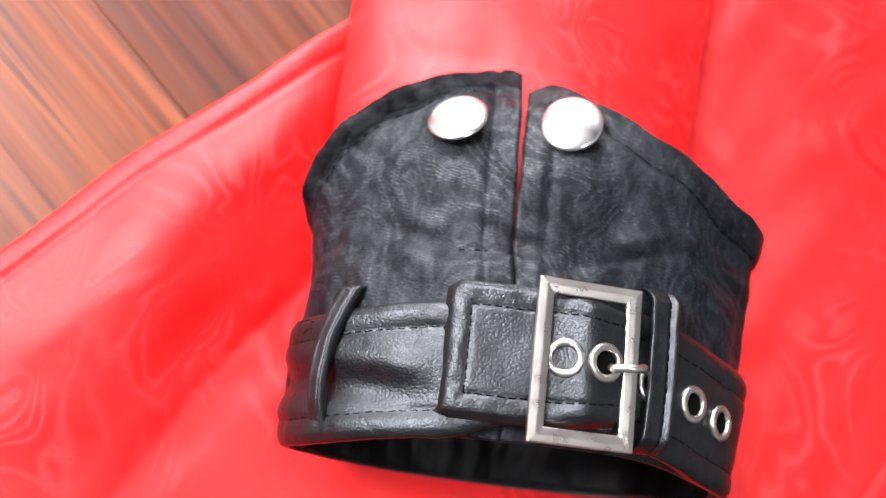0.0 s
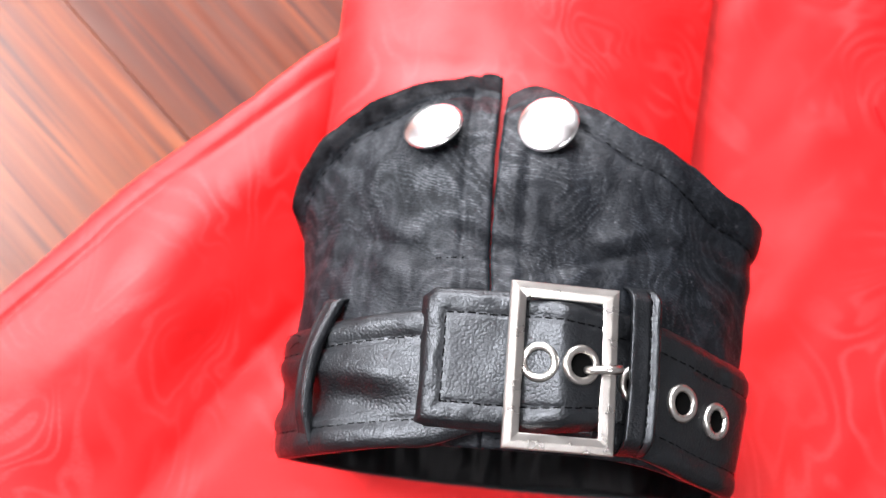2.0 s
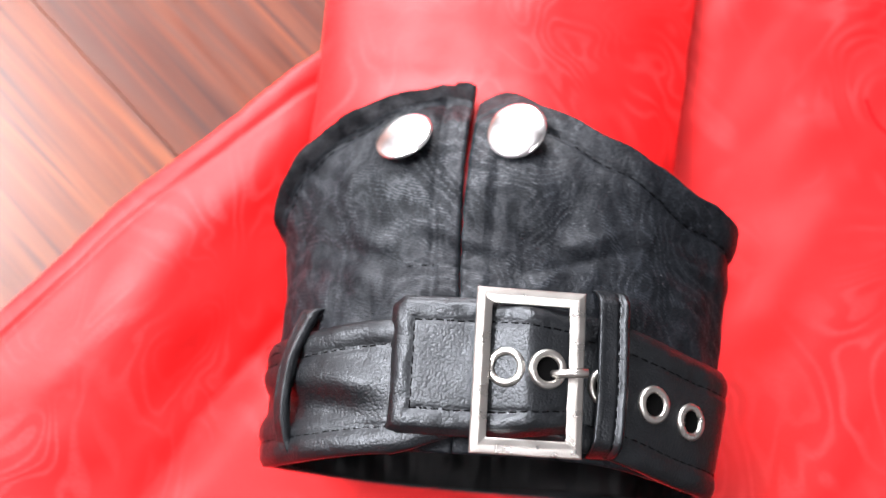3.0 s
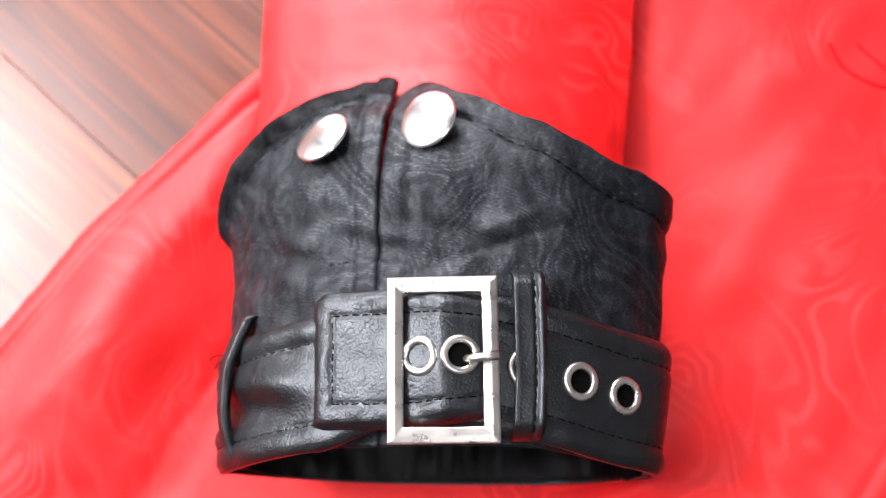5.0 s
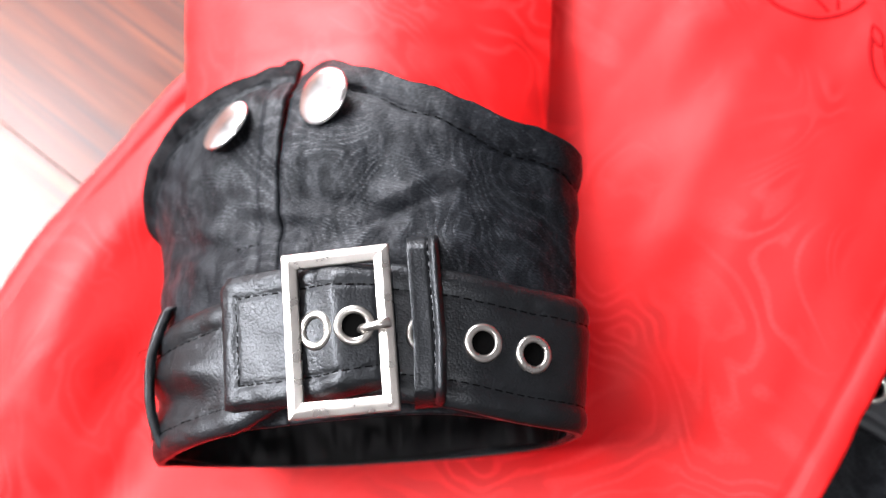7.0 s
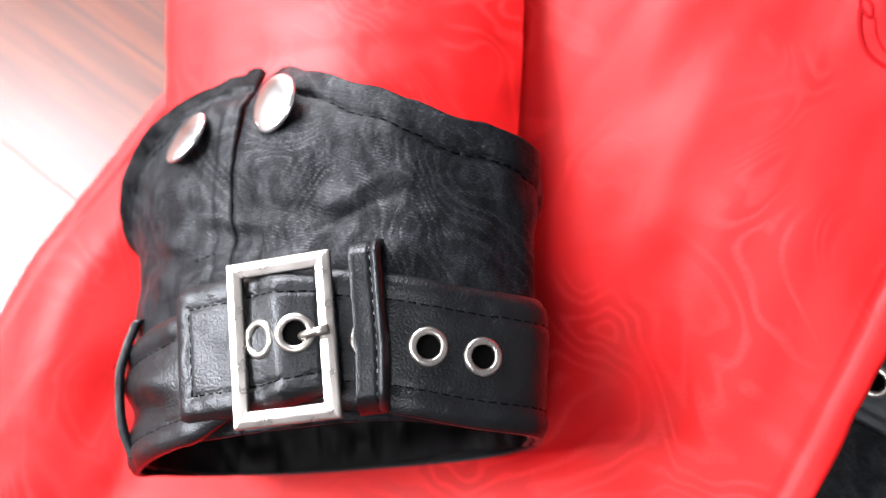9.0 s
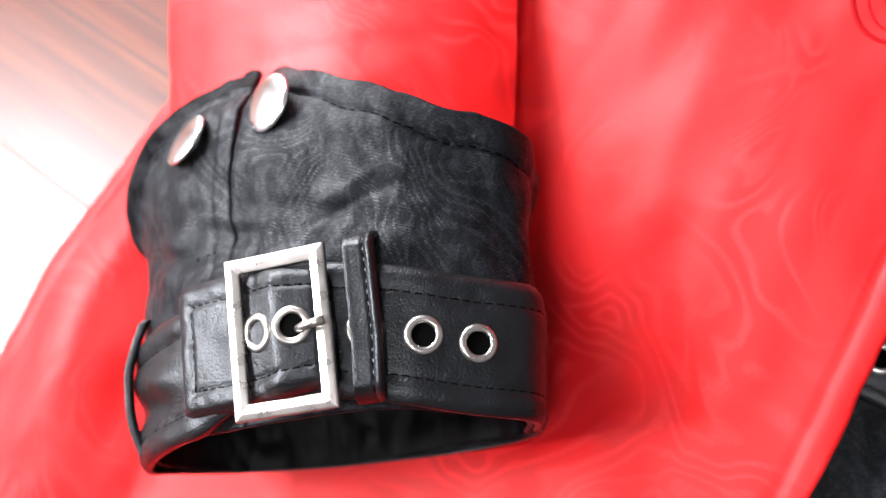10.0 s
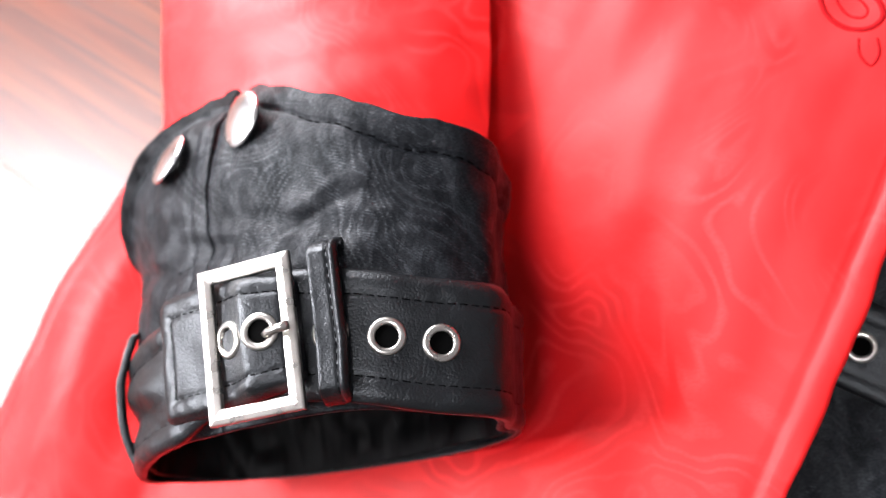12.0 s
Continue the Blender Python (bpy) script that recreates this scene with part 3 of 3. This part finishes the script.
e0, en = belt_place(angle_of(-70), 15, 2.0)
loose_thread([e0, e0 + Vector((-2.0, 0.4, 0.8)), e0 + Vector((-3.6, -0.2, 1.0)), e0 + Vector((-4.2, -1.4, 1.6))])
loose_thread([e0 + Vector((0.5, -1.2, 0)), e0 + Vector((-1.8, -2.0, 1.2)), e0 + Vector((-2.8, -3.4, 1.1))])


# snap buttons
def snap_button(x, y, lean):
    th = angle_of(x, y)
    u = ((th - SLIT) % (2 * PI)) / (2 * PI)
    y0, y1 = cuff_foot(th), lerp_table(TOP, u * 2 * PI + SLIT)[0]
    v = (y - y0) / (y1 - y0)
    p, nrm = cuff_point(u, v)
    nrm = (cuff_point(u, v + 0.05)[0] - cuff_point(u, v - 0.05)[0]).cross(cuff_point(min(u + 0.02, 1), v)[0] - cuff_point(max(u - 0.02, 0), v)[0]).normalized()
    nrm = (nrm + Vector(lean)).normalized()
    prof = [(3.2, -0.5), (3.2, 1.2), (7.6, 1.3), (8.4, 1.7), (8.6, 2.2), (8.45, 2.6), (7.9, 2.95), (6.6, 3.35), (5.0, 3.7), (2.5, 4.0), (0, 4.1)]
    part("snap_button", lathe(bmesh.new(), prof, stand(p, nrm, (0, 1, 0)), 48), CHROME, cuff, "domed polished chrome snap button")


snap_button(-42.3, 63.0, (-0.2, 0.28, 0))
snap_button(-13.5, 65.5, (-0.28, -0.12, 0))

# red garment
coat = tagged(new("red_garment"), "red watered-cloth garment spread on the wooden floor", "garment")


def sleeve_fn(u, v):
    th = u * 2 * PI + 0.3
    y = 12 + 320 * v
    p = ring(SLEEVE, th, y)
    nrm = ring_normal(SLEEVE, th, y)
    d = 1.3 * wobble((p.x, p.y * 0.6, p.z), 30, 4.0) + 0.5 * wobble(p, 12, 6.0)
    if math.sin(th) < -0.2:
        d = -0.5
    return p + nrm * d, nrm


part("sleeve", slab(sleeve_fn, 160, 160, 1.0, True), RED, coat, "soft red sleeve running into the cuff")

CORNERS = [Vector((-401.5, -231.5, 0)), Vector((-62, -304, 0)), Vector((380, 327, 0)), Vector((163, 354, 0))]


def body_fn(u, v):
    a, b, c, d = CORNERS
    left, right = a + (d - a) * v, b + (c - b) * v
    p = left + (right - left) * u
    span = (right - left).length
    el, er = u * span, (1 - u) * span
    inward = (right - left).normalized()
    p = p + inward * (1.6 * wobble(p, 26, 12.0) + 0.6 * wobble(p, 9, 13.0)) * bell(min(el, er), 14)
    z = 3.4 + 1.5 * wobble(p, 45, 2.0) + 0.7 * wobble(p, 18, 7.0)
    turned = Vector((p.x * 0.82 - p.y * 0.57, (p.x * 0.57 + p.y * 0.82) * 0.35, 0))
    z += 1.0 * wobble(turned, 14, 11.0)
    # a raised fold beside the hem that drops towards the sleeve
    q = p - Vector((-108.5, 30, 0))
    across_fold = q.x * 0.85 - q.y * 0.53 + 3 * wobble(p, 30, 5.0)
    along_fold = q.x * 0.53 + q.y * 0.85
    slope = (across_fold + math.sqrt(across_fold ** 2 + 9.0)) / 2
    z += 18.5 * max(0.0, 1 - slope / 34.0) * bell(along_fold, 75) * bell(min(0, across_fold), 32)
    z += 13.0 * bell(er, 78)
    z += 6.0 * bell(p.x - 104, 40) / (1 + math.exp(-(p.y + 15) / 14))
    e = min(el, er)
    z += 1.0 * math.exp(-((e - 4) / 5) ** 2) - 1.0 * math.exp(-((e - (9.5 if el < er else 8.5)) / 1.0) ** 2)
    under = 1 / (1 + math.exp(-(60 - abs(p.x + 8)) / 4)) / (1 + math.exp(-(p.y + 36) / 3))
    z = z * (1 - under) + 2.6 * under
    return Vector((p.x, p.y, max(z, 2.5))), Vector((0, 0, 1))


part("body_panel", slab(body_fn, 190, 330, 1.0), RED, coat, "red body panel with a turned hem")

for u_side, inset in ((0, 9.5), (1, 8.5)):
    def hem(s, u_side=u_side, inset=inset):
        v = 0.25 + 0.4 * s
        a, b, c, d = CORNERS
        span = ((b + (c - b) * v) - (a + (d - a) * v)).length
        p = body_fn(inset / span if u_side == 0 else 1 - inset / span, v)[0]
        return p + Vector((0, 0, 0.05))
    part("hem_stitching", stitches(hem, 2.2, 1.3, 0.22), RED_THREAD, coat, "dark red hem stitching")


def motif(curves):
    """Dark woven outlines that lie in the red cloth."""
    bm = bmesh.new()
    a, b, c, d = CORNERS
    for pts, r in curves:
        line = []
        for k in range(len(pts) - 1):
            for q in range(6):
                f = q / 6
                p0, p1, p2, p3 = (Vector(pts[max(0, min(len(pts) - 1, k + o))]) for o in (-1, 0, 1, 2))
                p = 0.5 * ((2 * p1) + (p2 - p0) * f + (2 * p0 - 5 * p1 + 4 * p2 - p3) * f * f + (3 * p1 - p0 - 3 * p2 + p3) * f ** 3)
                line.append(Vector((p.x, p.y, ground_height(p.x, p.y) + 0.1 - r * 0.72)))
        tube(bm, line, r, 8)
    return part("woven_motif", bm, MOTIF, coat, "darker red woven leaf outline")


def ground_height(x, y):
    a, b, c, d = CORNERS
    v = 0.5
    for _ in range(12):
        left, right = a + (d - a) * v, b + (c - b) * v
        u = ((Vector((x, y, 0)) - left).dot(right - left)) / (right - left).length_squared
        p = left + (right - left) * u
        v += (y - p.y) / ((d.y - a.y) * (1 - u) + (c.y - b.y) * u)
    return body_fn(u, v)[0].z


motif([([(121, 110), (124, 102), (129, 97), (136, 93.5), (142, 93), (148, 94), (153, 97)], 1.1), ([(141, 95), (138, 100), (133, 106), (130, 110)], 0.8),
       ([(144, 95), (145, 101), (146, 108)], 0.8), ([(153, 88), (155, 84), (154, 80), (152, 84), (153, 88)], 0.7)])
motif([([(152, 84), (150.5, 77), (151, 70), (154.5, 64.5), (160, 62), (164.5, 64), (165, 69), (162.5, 75), (161, 82)], 1.1),
       ([(155, 80), (154.5, 74), (156, 68.5), (159.5, 66), (161.5, 68), (160, 73), (158.5, 79)], 0.5), ([(157, 60), (156, 55), (158, 51), (161, 54), (161.5, 59)], 0.5)])

# black garment that shows beyond the red one
black = tagged(new("black_garment"), "black cloth garment with an eyeletted leather strap under the red edge", "garment")


def black_fn(u, v):
    p = Vector((60 + 310 * u, -300 + 420 * v, 0))
    return Vector((p.x, p.y, 1.2 + 0.25 * wobble(p, 25, 9.0))), Vector((0, 0, 1))


part("cloth_panel", slab(black_fn, 80, 80, 0.8), BROCADE, black)


def strap_fn(u, v):
    mid = Vector((134.5, -29.5, 0))
    d = Vector((0.80, -0.60, 0))
    a = Vector((0.60, 0.80, 0))
    w = (v - 0.5) * 26
    p = mid + d * (-40 + 150 * u) + a * (w + 5.5)
    e = min(v, 1 - v) * 26
    z = 3.6 - 0.9 * bell(e, 1.0) - 0.5 * bell(e - 5.0, 0.7) + 0.2 * wobble(p, 9, 3.0)
    return Vector((p.x, p.y, z)), Vector((0, 0, 1))


strap = part("strap", slab(strap_fn, 80, 30, 1.0), LEATHER, black, "black leather strap with nickel eyelets")
eyelet(Vector((137.0, -24.8, 3.7)), Vector((0, 0, 1)), (0, 1, 0), strap, 4.6)
eyelet(Vector((148.5, -33.4, 3.7)), Vector((0, 0, 1)), (0, 1, 0), strap, 4.6)

# ---- wooden floor: narrow strips, laid slantwise ----
floor = tagged(new("floor"), "reddish brown wooden strip floor", "floor", kind="structure")
STRIP = 92.0
TURN = radians(-42.5)
along = Vector((math.cos(TURN), math.sin(TURN), 0))
across = Vector((-math.sin(TURN), math.cos(TURN), 0))
OFFSET = Vector((-115.5, 68.3, 0)).dot(across)


def strip_mesh(length, wood):
    bm = bmesh.new()
    box(bm, (0.0001, 0.00005, -0.009), (length - 0.0001, STRIP * MM - 0.00005, 0.0))
    bmesh.ops.bevel(bm, geom=[e for e in bm.edges if all(v.co.z > -0.001 for v in e.verts)], offset=0.0003, segments=1, affect="EDGES")
    me = bpy.data.meshes.new("floor_strip")
    bm.to_mesh(me)
    bm.free()
    me.materials.append(wood)
    return me


LENGTH = 700
STRIPS = [strip_mesh(LENGTH * MM, WOOD), strip_mesh(LENGTH * MM, DARK_WOOD)]
turn = Matrix.Rotation(TURN, 4, "Z")
for k in range(-32, 33):
    shift = -480 if -3 < k < 3 else random.random() * LENGTH
    for j in range(-5, 6):
        o = (across * (OFFSET + k * STRIP) + along * (j * LENGTH + shift)) * MM
        ends = [o, o + along * LENGTH * MM, o + across * STRIP * MM, o + (along * LENGTH + across * STRIP) * MM]
        if all(-0.91 < q.x < 2.0 and -2.0 < q.y < NORTH for q in ends):
            dark = k % 2 == 0 if -3 < k < 3 else random.random() < 0.5
            ob = new("floor_strip", STRIPS[dark])
            ob.parent = floor
            ob.matrix_basis = Matrix.Translation(o) @ turn
bm = bmesh.new()
box(bm, (-1.03, -2.12, -0.03), (2.12, NORTH + 0.12, -0.0095))
part("floor_base", bm, WOOD, floor, "dark wooden floor further off", smooth=False)
